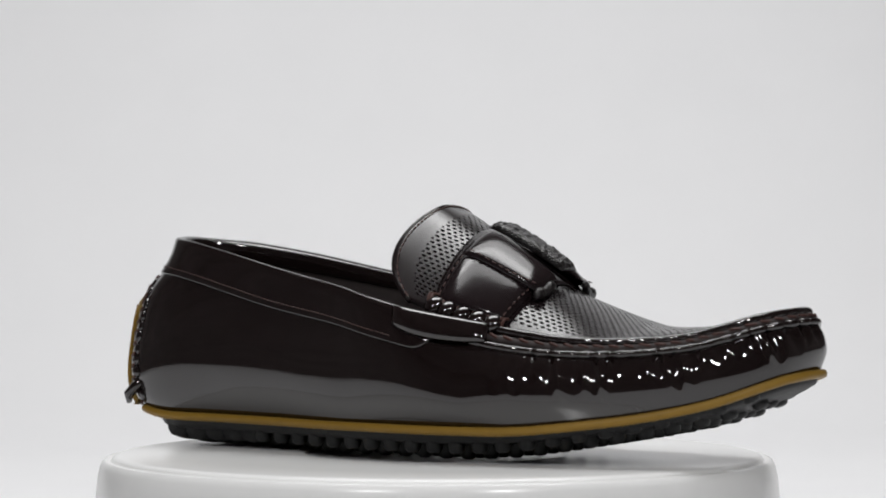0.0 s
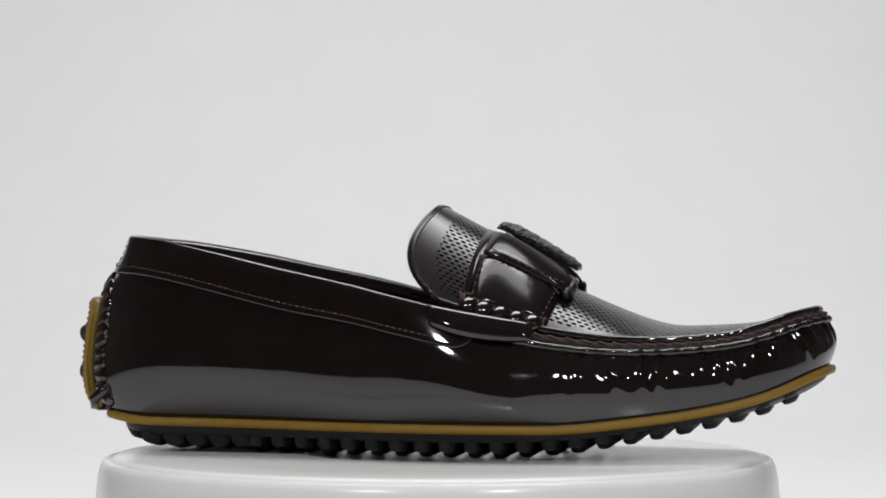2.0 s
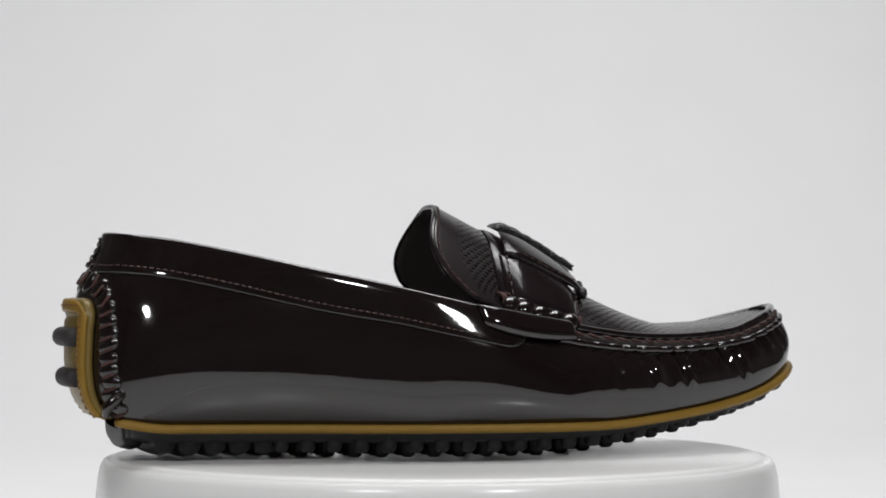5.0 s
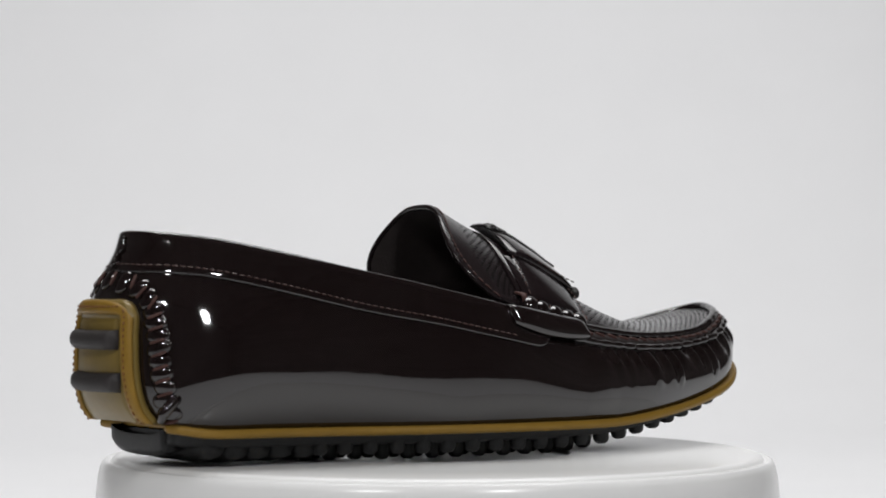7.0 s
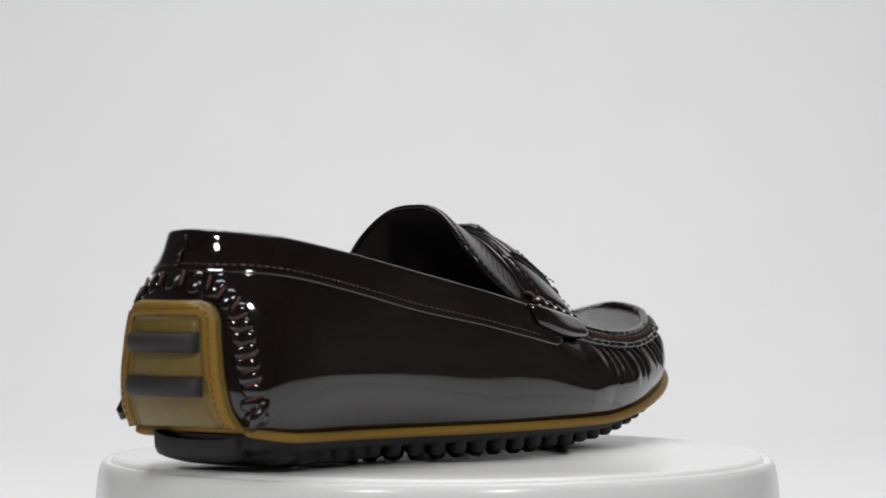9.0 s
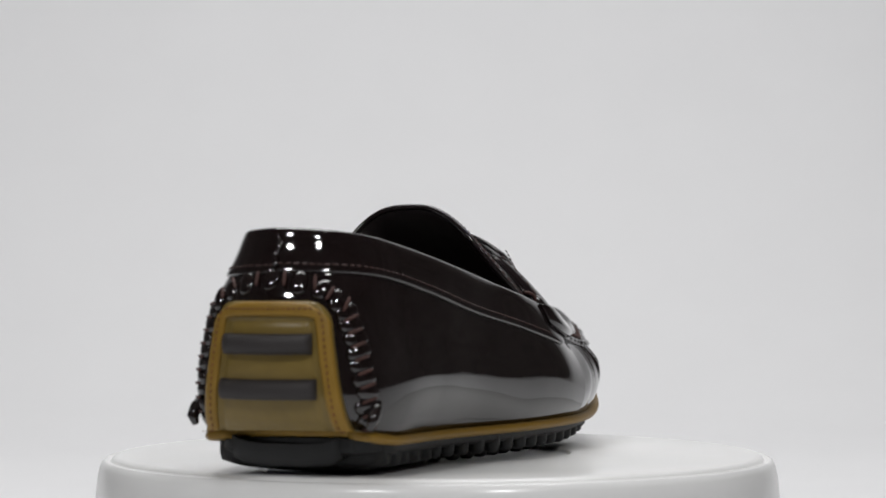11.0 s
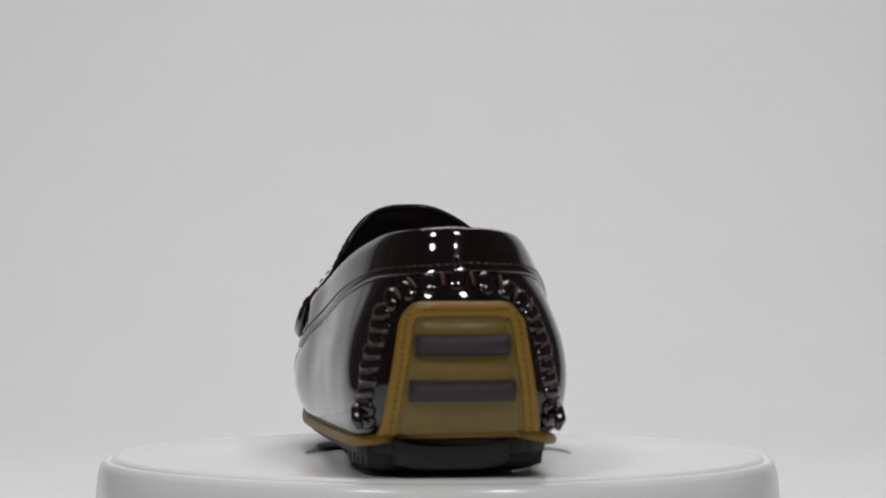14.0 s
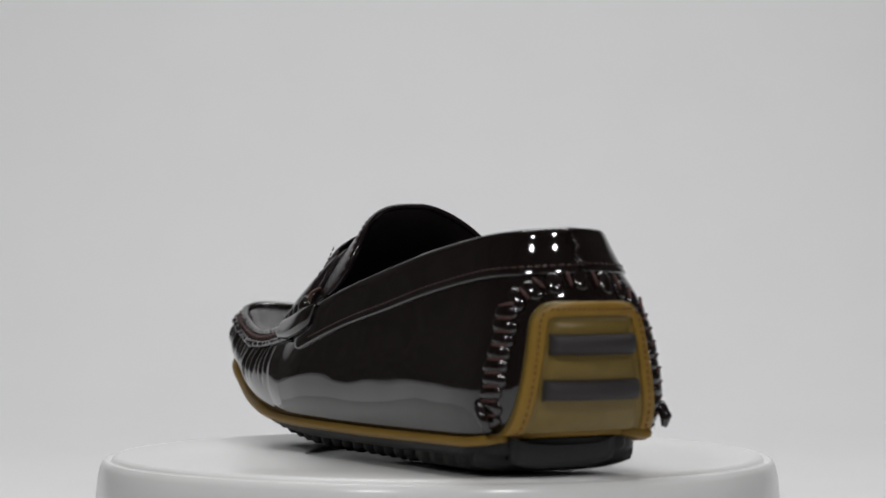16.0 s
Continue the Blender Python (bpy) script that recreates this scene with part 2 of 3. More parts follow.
def out_dir(u):
    i, j, t = _spot(u)
    return _DIR[i].lerp(_DIR[j], t)


def LENGTH(u):
    f = (u % NR) * FINE
    i = int(f)
    return _RUN[i] + (_RUN[i + 1] - _RUN[i]) * (f - i)


def pucker(u, v):
    """The gathers of the wall under the toe seam."""
    span = min(u - 9.6, NR - 9.6 - u)
    if span <= 0:
        return 0.0
    s = LENGTH(u) / 0.0066
    w = s + 0.14 * math.sin(1.7 * s) + 0.12 * math.sin(0.61 * s + 1)
    deep = 0.35 + 0.09 * math.sin(1.31 * s) + 0.07 * math.sin(3.1 * s + 2)
    amp = min(1, span) * max(0.0, min(1, (v - deep) / 0.34)) * (0.75 + 0.25 * math.sin(2.3 * s)) * (1 - 0.85 * min(1, max(0, (v - 0.80) / 0.16)))
    return 0.0020 * amp * (math.sin(math.pi * w) ** 2 - 0.5) + 0.0006 * amp * math.sin(0.83 * s)


_PROFILE = np.interp(np.linspace(0, 1, 201), [0, 0.03, 0.08, 0.16, 0.30, 0.45, 0.64, 0.74, 0.83, 0.92, 1], [0.05, 0.28, 0.56, 0.76, 0.93, 0.99, 0.97, 0.74, 0.36, 0.08, 0])
_PROFILE = [float(x) for x in np.convolve(np.pad(_PROFILE, 8, mode="edge"), np.ones(17) / 17, mode="valid")]


def wave(p):
    """Slight unevenness of the stretched leather."""
    return 0.00026 * noise.noise(Vector((p.x * 26 + p.z * 50, p.y * 12, p.z * 80))) + 0.00070 * noise.noise(p * 24) + 0.00012 * noise.noise(p * 60 + Vector((3, 1, 7)))


def wall(u, v, off=0.0):
    """A point of the side wall: v from 0 at the sole to 1 at the top edge, off metres outward."""
    r = ring(u)
    o = out_dir(u)
    f = Vector((r[0], r[1], rim_z(r[0]) + 0.0012))
    t = Vector((r[2], r[3], r[4]))
    q = min(1, max(0, v))
    fore = min(1, max(0, min(u % NR - 9.0, NR - 9.0 - u % NR)))
    b = math.sin(math.pi * q ** (0.80 + 0.24 * fore))
    heel = min(1, max(0, 2.4 - 0.8 * min(u % NR, NR - u % NR)))
    if heel:
        b += heel * (_PROFILE[int(q * 200)] + (_PROFILE[min(200, int(q * 200) + 1)] - _PROFILE[int(q * 200)]) * (q * 200 - int(q * 200)) - b)
    p = f.lerp(t, v)
    return p + o * (r[5] * b + pucker(u, v) + wave(p) * math.sin(math.pi * q) + off)


def wall_normal(u, v):
    a = wall(u + 0.05, v) - wall(u - 0.05, v)
    b = wall(u, v + 0.02) - wall(u, v - 0.02)
    n = a.cross(b).normalized()
    return n if n.dot(out_dir(u)) > 0 else -n


def on_wall(u, v, off):
    return wall(u, v) + wall_normal(u, v) * off


def v_at_z(u, z):
    lo, hi = 0.0, 1.0
    for _ in range(12):
        m = (lo + hi) / 2
        lo, hi = (m, hi) if wall(u, m).z < z else (lo, m)
    return (lo + hi) / 2


HEEL_ROWS = {}


def u_at_y(y, z):
    """On the heel: the ring value where the wall at height z has that y."""
    key = round(z, 5)
    if key not in HEEL_ROWS:
        us = [4 - k * 0.1 for k in range(81)]
        HEEL_ROWS[key] = ([wall(u, v_at_z(u, z)).y for u in us], us)
    return float(np.interp(y, *HEEL_ROWS[key]))


# apron and tongue: centre (x, z), edge (x, z), y of outer and inner edge
APRON = [
    (0.1393, 0.0519, 0.1380, 0.0515, -0.008, 0.000), (0.1335, 0.0513, 0.1305, 0.0503, -0.0210, 0.0065),
    (0.1217, 0.0490, 0.1180, 0.0468, -0.0305, 0.0105), (0.1111, 0.0475, 0.1068, 0.0437, -0.0360, 0.0145),
    (0.0900, 0.0467, 0.0865, 0.0421, -0.0420, 0.0190), (0.0794, 0.0486, 0.0765, 0.0421, -0.0440, 0.0210),
    (0.0688, 0.0524, 0.0662, 0.0425, -0.0455, 0.0230), (0.0582, 0.0570, 0.0555, 0.0438, -0.0463, 0.0245),
    (0.0476, 0.0623, 0.0420, 0.0459, -0.0465, 0.0268), (0.0350, 0.0705, 0.0300, 0.0487, -0.0470, 0.0290),
    (0.0222, 0.0793, 0.0180, 0.0520, -0.0470, 0.0305), (0.0095, 0.0862, 0.0110, 0.0545, -0.0465, 0.0300),
    (0.0000, 0.0911, 0.0060, 0.0565, -0.0460, 0.0292),
]


def apron(r, n, off=0.0):
    """A point of the apron: r from 0 at the toe to 1 at the tongue's edge, n from -1 (outer) to 1 (inner)."""
    def base(r, n):
        s = min(max(r, 0), 1) * (len(APRON) - 1)
        i = min(int(s), len(APRON) - 2)
        t = s - i
        p = [np.array(APRON[min(max(i + k, 0), len(APRON) - 1)]) for k in (-1, 0, 1, 2)]
        a = 0.5 * (2 * p[1] + (p[2] - p[0]) * t + (2 * p[0] - 5 * p[1] + 4 * p[2] - p[3]) * t * t
                   + (3 * p[1] - p[0] - 3 * p[2] + p[3]) * t ** 3)
        k = 2.9 - 0.95 * min(1, max(0, (r - 0.45) / 0.28))
        n0 = 0.28 * min(1, max(0, (0.62 - r) / 0.2)) + 0.06 * min(1, max(0, (r - 0.72) / 0.2))
        nn = (n0 - n) / (1 + n0) if n < n0 else (n - n0) / (1 - n0)
        if n > n0:
            k += 1.3 * min(1, max(0, (r - 0.80) / 0.2))
        z = a[3] + (a[1] - a[3]) * (1 - abs(nn) ** k)
        bow = max(0.0, (r - 0.80) / 0.20) ** 1.5 * 0.0095 * (9.5 * n ** 6 if n > 0 else 4 * n * n) * (1 - n * n)
        x = a[0] + (a[2] - a[0]) * n * n - bow
        y = (a[4] + a[5]) / 2 + n * (a[5] - a[4]) / 2
        return Vector((x, y, z))
    p = base(r, n)
    if off:
        e = 0.004
        d1 = base(min(1, r + e), n) - base(max(0, r - e), n)
        d2 = base(r, min(1, n + e)) - base(r, max(-1, n - e))
        nn = d1.cross(d2).normalized()
        if nn.z < 0:
            nn = -nn
        p = p + nn * off
    return p


def capsule(bm, a, b, radius, segs=6):
    """A short rounded stitch from a to b."""
    a, b = Vector(a), Vector(b)
    d = (b - a)
    path = [a, a + d * 0.12, a + d * 0.5, a + d * 0.88, b]
    tube(bm, path, [radius * 0.45, radius * 0.9, radius, radius * 0.9, radius * 0.45], segs)


def pillow(bm, centre, ax, ay, az, segs=12, rings=8, power=0.8):
    """A rounded puff with half axes ax, ay, az."""
    def sp(c):
        return math.copysign(abs(c) ** power, c)
    rows = []
    for i in range(1, rings):
        p = math.pi * i / rings
        rows.append([centre + ax * (sp(math.sin(p)) * sp(math.cos(q))) + ay * (sp(math.sin(p)) * sp(math.sin(q)))
                     + az * sp(math.cos(p)) for q in [2 * math.pi * k / segs for k in range(segs)]])
    vs = grid_bm(bm, rows, close_v=True)
    t, b = bm.verts.new(centre + az), bm.verts.new(centre - az)
    for k in range(segs):
        bm.faces.new((t, vs[0][k], vs[0][(k + 1) % segs]))
        bm.faces.new((b, vs[-1][(k + 1) % segs], vs[-1][k]))


def build_loafer():
    shoe = tagged(new("loafer"), "glossy dark brown patent leather driving loafer on a white turntable", "shoe")
    NU = 1200
    us = [NR * k / NU for k in range(NU)]

    # side wall, with its thickness
    vs = [j / 30 for j in range(31)]
    outer = [[wall(u, v) for v in vs] for u in us]
    inner = [[wall(u, v) - wall_normal(u, v) * 0.0022 for v in vs[::3]] for u in us[::4]]
    bm = bmesh.new()
    grid_bm(bm, outer, close_u=True)
    part("upper", bm, PATENT, shoe, "glossy dark brown patent upper with gathered toe")
    bm = bmesh.new()
    grid_bm(bm, inner, close_u=True)
    part("lining", bm, LINING, shoe, "black lining")

    # insole
    bm = bmesh.new()
    ins = [[wall(u, 0.08) * (1 - w) + Vector((wall(u, 0.08).x * 0.9, -0.004, wall(u, 0.08).z)) * w for w in (0, 0.3, 0.6, 0.95)]
           for u in us[::5]]
    grid_bm(bm, [[p + Vector((0, 0, 0.002)) for p in row] for row in ins], close_u=True)
    part("insole", bm, LINING, shoe, "black insole")

    # tan rim of the sole
    bm = bmesh.new()
    sect = [(-0.004, 0.0010), (0.0010, 0.0013), (0.0019, 0.0009), (0.0023, -0.0002), (0.0020, -0.0014), (0.0008, -0.0019), (-0.004, -0.0019)]
    rows = []
    for u in us[::2]:
        r = ring(u)
        o = out_dir(u)
        back = min(u % NR, NR - u % NR)
        f = Vector((r[0], r[1], rim_z(r[0]))) - o * (0.0085 * min(1, max(0, (2.1 - back) / 0.5)))
        rows.append([f + o * dx + Vector((0, 0, dz)) for dx, dz in sect])
    grid_bm(bm, rows, close_u=True, close_v=True)
    part("sole_rim", bm, TAN, shoe, "tan rubber sole edge")

    # black outsole
    def sole_pt(u, w, dz):
        r = ring(u)
        o = out_dir(u)
        back = min(u % NR, NR - u % NR)
        p = Vector((r[0], r[1], 0)) - o * (0.0012 + 0.0052 * min(1, max(0, 3.2 - back)))
        dz *= float(np.interp(r[0], [0.02, 0.08], [1, 0.45]))
        c = Vector((r[0] * 0.93 + 0.0005, np.interp(r[0], [-0.12, -0.05, 0.05, 0.14], [0, -0.003, -0.015, -0.006]), 0))
        q = p.lerp(c, w)
        belly = 0.0022 * (1 - (1 - w) ** 2)
        return Vector((q.x, q.y, rim_z(q.x) - 0.0019 - dz - belly))
    bm = bmesh.new()
    grid_bm(bm, [[sole_pt(u, 0, -0.001), sole_pt(u, 0.0, 0.0020), sole_pt(u, 0.05, 0.0030), sole_pt(u, 0.3, 0.0030), sole_pt(u, 0.6, 0.0030), sole_pt(u, 0.97, 0.0030)]
                 for u in us[::2]], close_u=True)
    part("outsole", bm, SOLE, shoe, "black rubber outsole")

    # studs under the sole
    def half_width(x):
        best = {}
        for k in range(NR * 10):
            r = ring(k / 10)
            if abs(r[0] - x) < 0.004:
                s = r[1] > np.interp(x, [-0.12, 0.05, 0.14], [0, -0.015, -0.006])
                best.setdefault(s, []).append(r[1])
        if len(best) < 2:
            return None
        return min(best[False]), max(best[True])

    def stud_z(x, edge):
        low = rim_z(x) - float(np.interp(x, [0.03, 0.07, 0.095, 0.14], [0.0088, 0.0064, 0.0050, 0.0042]))
        return low if edge else max(0.0, low - 0.0024)

    stud_me = None
    for i in range(31):
        x = -0.064 + i * 0.0092
        if x > 0.132:
            break
        hw = half_width(x)
        if not hw:
            continue
        y0, y1 = hw[0] + 0.0055, hw[1] - float(np.interp(x, [-0.06, -0.02, 0.05, 0.10], [0.0070, 0.0100, 0.0100, 0.0055]))
        cnt = max(2, round((y1 - y0) / 0.0095) + 1)
        for j in range(cnt):
            y = y0 + (y1 - y0) * j / (cnt - 1)
            edge = j in (0, cnt - 1)
            if stud_me is None:
                bm = bmesh.new()
                prof = [(0.0034, 0.0075), (0.0030, 0.0022), (0.0026, 0.0009), (0.0016, 0.0001), (0.0, 0.0)]
                lathe(bm, prof, 14)
                bmesh.ops.remove_doubles(bm, verts=bm.verts, dist=1e-5)
                ob = part("stud", bm, SOLE, shoe, "black rubber stud")
                stud_me = ob.data
            else:
                ob = new("stud", stud_me)
                ob.parent = shoe
                tagged(ob, "black rubber stud")
            tilt = math.atan((rim_z(x + 0.004) - rim_z(x - 0.004)) / 0.008)
            ob.location = (x, y, stud_z(x, edge))
            ob.rotation_euler = (0, -tilt, 0)
            ob.scale = (1, 1, 0.62 if x > 0.085 else 1)
    # ribs across the heel
    for i in range(6):
        x = -0.1135 + i * 0.0088
        hw = half_width(x)
        y0, y1 = hw[0] + 0.0035, hw[1] - 0.0035
        if i == 0:
            y0, y1 = -0.0190, 0.0180
        bm = bmesh.new()
        rows = []
        for k in range(15):
            y = y0 + (y1 - y0) * k / 14
            e = abs(2 * k / 14 - 1)
            zb = (0.0028 if i == 0 else 0.0012 if i == 1 else 0.0004) + 0.0024 * e ** 4
            h = 0.0078
            rows.append([(x + dx, y, zb + dz) for dx, dz in ((-0.0044, h), (-0.0040, 0.0028), (-0.0026, 0.0006), (0, 0), (0.0026, 0.0006), (0.0040, 0.0028), (0.0044, h))])
        g = grid_bm(bm, rows)
        bm.faces.new(g[0])
        bm.faces.new(g[-1])
        part("heel_rib", bm, SOLE, shoe, "black rubber rib under the heel")

    # collar band round the opening
    ulist = list(np.linspace(-8.5, 8.5, 341))
    bm = bmesh.new()
    rows_o, rows_i = [], []
    wv = 0.0150

    def collar_v(u, d):
        r = ring(u)
        height = (wall(u, 1.0) - wall(u, 0.8)).length / 0.2
        return 1 - d / height

    for u in ulist:
        end = max(0.0, (abs(u) - 7.95) / 0.55)
        depth = (wv if u > 0 else 0.0156) * math.sqrt(max(0.02, 1 - end * end))
        ro = []
        for d, off in ((0.0, -0.0030), (-0.0006, -0.0018), (-0.0011, -0.0004), (-0.0008, 0.0009), (0.0004, 0.0015), (0.003, 0.0016), (0.006, 0.0014),
                       (0.009, 0.0012), (0.0118, 0.0011), (0.0129, 0.0010), (0.0132, 0.0008), (0.01325, -0.0004)):
            dd = d if d <= 0.0004 else d * depth / 0.0132
            ro.append(on_wall(u, collar_v(u, max(dd, 0.0005)), off) + Vector((0, 0, -min(dd, 0.0))))
        ro = [wall(u, 0.9) - wall_normal(u, 0.9) * 0.0030] + ro
        rows_o.append(ro)
    g = grid_bm(bm, rows_o)
    bm.faces.new(g[0])
    bm.faces.new(g[-1])
    collar = part("collar", bm, PATENT, shoe, "glossy folded collar band with a stitched lower edge")
    # its stitching
    bm = bmesh.new()
    u = -7.6
    while u < 7.6:
        du = 0.0024 / max(0.004, (wall(u + 0.5, 0.85) - wall(u - 0.5, 0.85)).length)
        pa = on_wall(u, collar_v(u, 0.0126 if u > 0 else 0.0132), 0.0012)
        pb = on_wall(u + du * 0.72, collar_v(u + du * 0.72, 0.0126 if u > 0 else 0.0132), 0.0012)
        capsule(bm, pa, pb, 0.00028, 5)
        u += du
    part("stitching", bm, DARK_THREAD, collar, "dark brown stitching")

    # apron with tongue
    rs = [k / 110 for k in range(111)]
    ns = [k / 30 - 1 for k in range(61)]
    bm = bmesh.new()
    top = [[apron(r, n) for n in ns] for r in rs]
    g = grid_bm(bm, top)
    uvl = bm.loops.layers.uv.new("surface")
    mgl = bm.loops.layers.uv.new("margin")
    along = [0.0]
    for i in range(1, len(rs)):
        along.append(along[-1] + (top[i][30] - top[i - 1][30]).length)
    uvmap = {}
    for i, row in enumerate(g):
        run = [0.0]
        for j in range(1, len(row)):
            run.append(run[-1] + (row[j].co - row[j - 1].co).length)
        mid = run[30]
        for j, v in enumerate(row):
            uvmap[v] = ((along[i], run[j] - mid), (min(run[j], run[-1] - run[j], (along[-1] - along[i]) * 0.52, along[i]), 0))
    for f in bm.faces:
        for lp in f.loops:
            lp[uvl].uv, lp[mgl].uv = uvmap[lp.vert]
    ap = part("apron", bm, PERFORATED, shoe, "perforated patent leather apron rising into a tongue")
    mod = ap.modifiers.new("thickness", "SOLIDIFY")
    mod.thickness, mod.offset = 0.0018, -1
    # lining under the tongue
    bm = bmesh.new()
    grid_bm(bm, [[apron(r, n, -0.0022) for n in ns[::2]] for r in rs[60:]])
    part("tongue_lining", bm, LINING, shoe, "black lining of the tongue")
    # rolled edge of the tongue
    bm = bmesh.new()
    tube(bm, [apron(1.0, n, -0.0009) for n in ns], 0.0011, 8)
    tongue_edge = part("tongue_edge", bm, PATENT_STRAP, ap, "folded patent edge of the tongue")
    bm = bmesh.new()
    for k in range(46):
        n = -0.98 + 1.96 * k / 46
        capsule(bm, apron(0.986, n, 0.0002), apron(0.986, n + 0.030, 0.0002), 0.0003, 5)
    part("stitching", bm, THREAD, ap, "brown stitching")

    # toe seam: two cords with thread between them
    useam = list(np.linspace(9.0, NR - 9.0, 260))
    bm = bmesh.new()
    tube(bm, [wall(u, 1.0) + Vector((0, 0, 0.0002)) for u in useam], 0.0016, 10)
    part("seam_cord", bm, PATENT, shoe, "rolled patent edge of the apron")
    bm = bmesh.new()
    tube(bm, [on_wall(u, 0.83, 0.0004) for u in useam], [0.0014 + 0.00012 * math.sin(LENGTH(u) / 0.0058 * 6.28) for u in useam], 10)
    part("seam_cord", bm, PATENT, shoe, "gathered patent edge under the toe seam")
    # added dull strip: stands in for the shade between the two cords
    bm = bmesh.new()
    tube(bm, [on_wall(u, 0.915, -0.0002) for u in useam], 0.0014, 8)
    part("seam_shade", bm, LINING, shoe, "dull dark strip for the shade between the seam cords")
    bm = bmesh.new()
    u = 9.2
    while u < NR - 9.2:
        du = 0.0052 / max(0.004, (wall(u + 0.5, 1) - wall(u - 0.5, 1)).length)
        capsule(bm, on_wall(u, 0.930, 0.0013), on_wall(u + du * 0.66, 0.900, 0.0013), 0.00058, 6)
        u += du
    part("stitching", bm, THREAD, shoe, "brown moccasin stitching round the toe")

    # strap across the instep
    def band(name, r0, r1, n0, n1, off, thick, material, label, parent=shoe, nn=28, curve=0.0):
        bm = bmesh.new()
        o, i = [], []
        for a in range(nn + 1):
            n = n0 + (n1 - n0) * a / nn
            ro, ri = [], []
            for b in range(13):
                t = b / 12
                r = r0 + (r1 - r0) * t
                e = 1 - abs(2 * t - 1) ** 6 * 0.8
                ea = 1 - abs(2 * a / nn - 1) ** 14 * 0.7
                ro.append(apron(r, n, off + thick * e * ea + curve * math.sin(math.pi * t)))
                ri.append(apron(r, n, off))
            o.append(ro)
            i.append(ri)
        shell(bm, o, i)
        return part(name, bm, material, parent, label)

    strap = band("strap", 0.655, 0.860, -1.0, 1.0, 0.0003, 0.0012, PATENT_STRAP, "patent leather saddle strap", nn=60)
    for q in (-1, 1):
        band("strap_panel", 0.660, 0.848, q * 0.955, q * 0.53, 0.0010, 0.0022, PATENT_STRAP, "puffed lower panel of the strap", strap, curve=0.0014)
        loop = band("strap_loop", 0.646, 0.842, q * 0.57, q * 0.22, 0.0034, 0.0018, PATENT_STRAP, "folded patent loop beside the keeper", strap, curve=0.0013)
        bm = bmesh.new()
        for k in range(10):
            r = 0.655 + 0.178 * k / 10
            capsule(bm, apron(r, q * 0.55, 0.0062), apron(r + 0.012, q * 0.55, 0.0062), 0.00028, 5)
        for k in range(6):
            n = q * (0.92 - 0.37 * k / 6)
            for r in (0.668, 0.838):
                capsule(bm, apron(r, n, 0.0034), apron(r, n - q * 0.035, 0.0034), 0.00028, 5)
        part("stitching", bm, DARK_THREAD, loop, "dark brown stitching")
        # rolled front end of the loop
        bm = bmesh.new()
        tube(bm, [apron(0.640, q * (0.62 - 0.30 * k / 10), 0.0021 + 0.0007 * math.sin(k * 0.9)) for k in range(11)],
             [0.0012, 0.0019, 0.0022, 0.0021, 0.0019, 0.0021, 0.0022, 0.0021, 0.0020, 0.0017, 0.0010], 10, flat=0.8)
        part("loop_end", bm, BRAID, loop, "dull dark rolled end of the loop")
    # keeper: a frayed flat strip along the foot, arched over the strap
    bm = bmesh.new()
    o, i = [], []
    for a in range(29):
        n = -0.17 + 0.29 * a / 28
        ro, ri = [], []
        for b in range(61):
            t = b / 60
            p = apron(0.655 + 0.188 * t, n, 0.0)
            e = (1 - abs(a / 14 - 1) ** 5 * 0.75) * (1 - abs(2 * t - 1) ** 10 * 0.6)
            rough = 0.0005 * noise.noise(p * 900) + 0.0005 * noise.noise(p * 420)
            base = 0.0038 + 0.0024 * (1 - t) ** 0.8 + 0.0008 * math.sin(math.pi * t)
            ro.append(apron(0.655 + 0.188 * t, n, base + 0.0026 * e + rough) + Vector((0, 0.0006 * noise.noise(p * 500), 0)))
            ri.append(apron(0.655 + 0.188 * t, n, base))
        o.append(ro)
        i.append(ri)
    shell(bm, o, i)
    keeper = part("keeper", bm, BRAID, strap, "rough dark leather keeper at the middle of the strap")
    for q in (-1,):
        for ph in (0.0, 3.14):
            bm = bmesh.new()
            path, rad = [], []
            for k in range(121):
                t = k / 120
                w = t * 2 * math.pi * 11 + ph
                path.append(apron(0.660 + 0.178 * t, q * (0.158 + 0.012 * math.sin(w)), 0.0052 + 0.0024 * (1 - t) ** 0.8 + 0.0005 * math.cos(w) + 0.0008 * math.sin(math.pi * t)))
                rad.append(0.00042 + 0.00012 * math.sin(k * 1.9 + ph))
            tube(bm, path, rad, 6)
            part("braid_strand", bm, BRAID, keeper, "dark whipped leather edge")
    # puffs along both strap ends with their thread, and the tabs below
    for s in (-1, 1):
        for k in range(5):
            r = 0.685 + 0.16 * k / 4
            c = apron(r, s * 0.985, 0.0016)
            d = (apron(r - 0.02, s * 0.985) - apron(r + 0.02, s * 0.985)).normalized()
            nrm = (apron(r, s * 0.985, 0.002) - apron(r, s * 0.985)).normalized()
            side = d.cross(nrm)
            bm = bmesh.new()
            pillow(bm, c, d * 0.0034 + side * 0.0008, side * 0.0040 - d * 0.0010, nrm * 0.0028, power=0.95)
            part("puff", bm, PATENT, strap, "gathered patent puff at the strap's end")
        bm = bmesh.new()
        for k in range(6):
            r = 0.665 + 0.20 * k / 5
            for w in (-0.004, 0.006):
                arc = [apron(r + w, s * (0.90 + 0.10 * m / 6), 0.0006 + 0.0022 * math.sin(math.pi * m / 6)) for m in range(7)]
                tube(bm, arc, 0.00058, 6)
        for k in range(5):
            for n in (0.905, 0.995):
                r = 0.672 + 0.16 * k / 4
                capsule(bm, apron(r, s * n, 0.0018), apron(r + 0.028, s * n, 0.0018), 0.00045, 6)
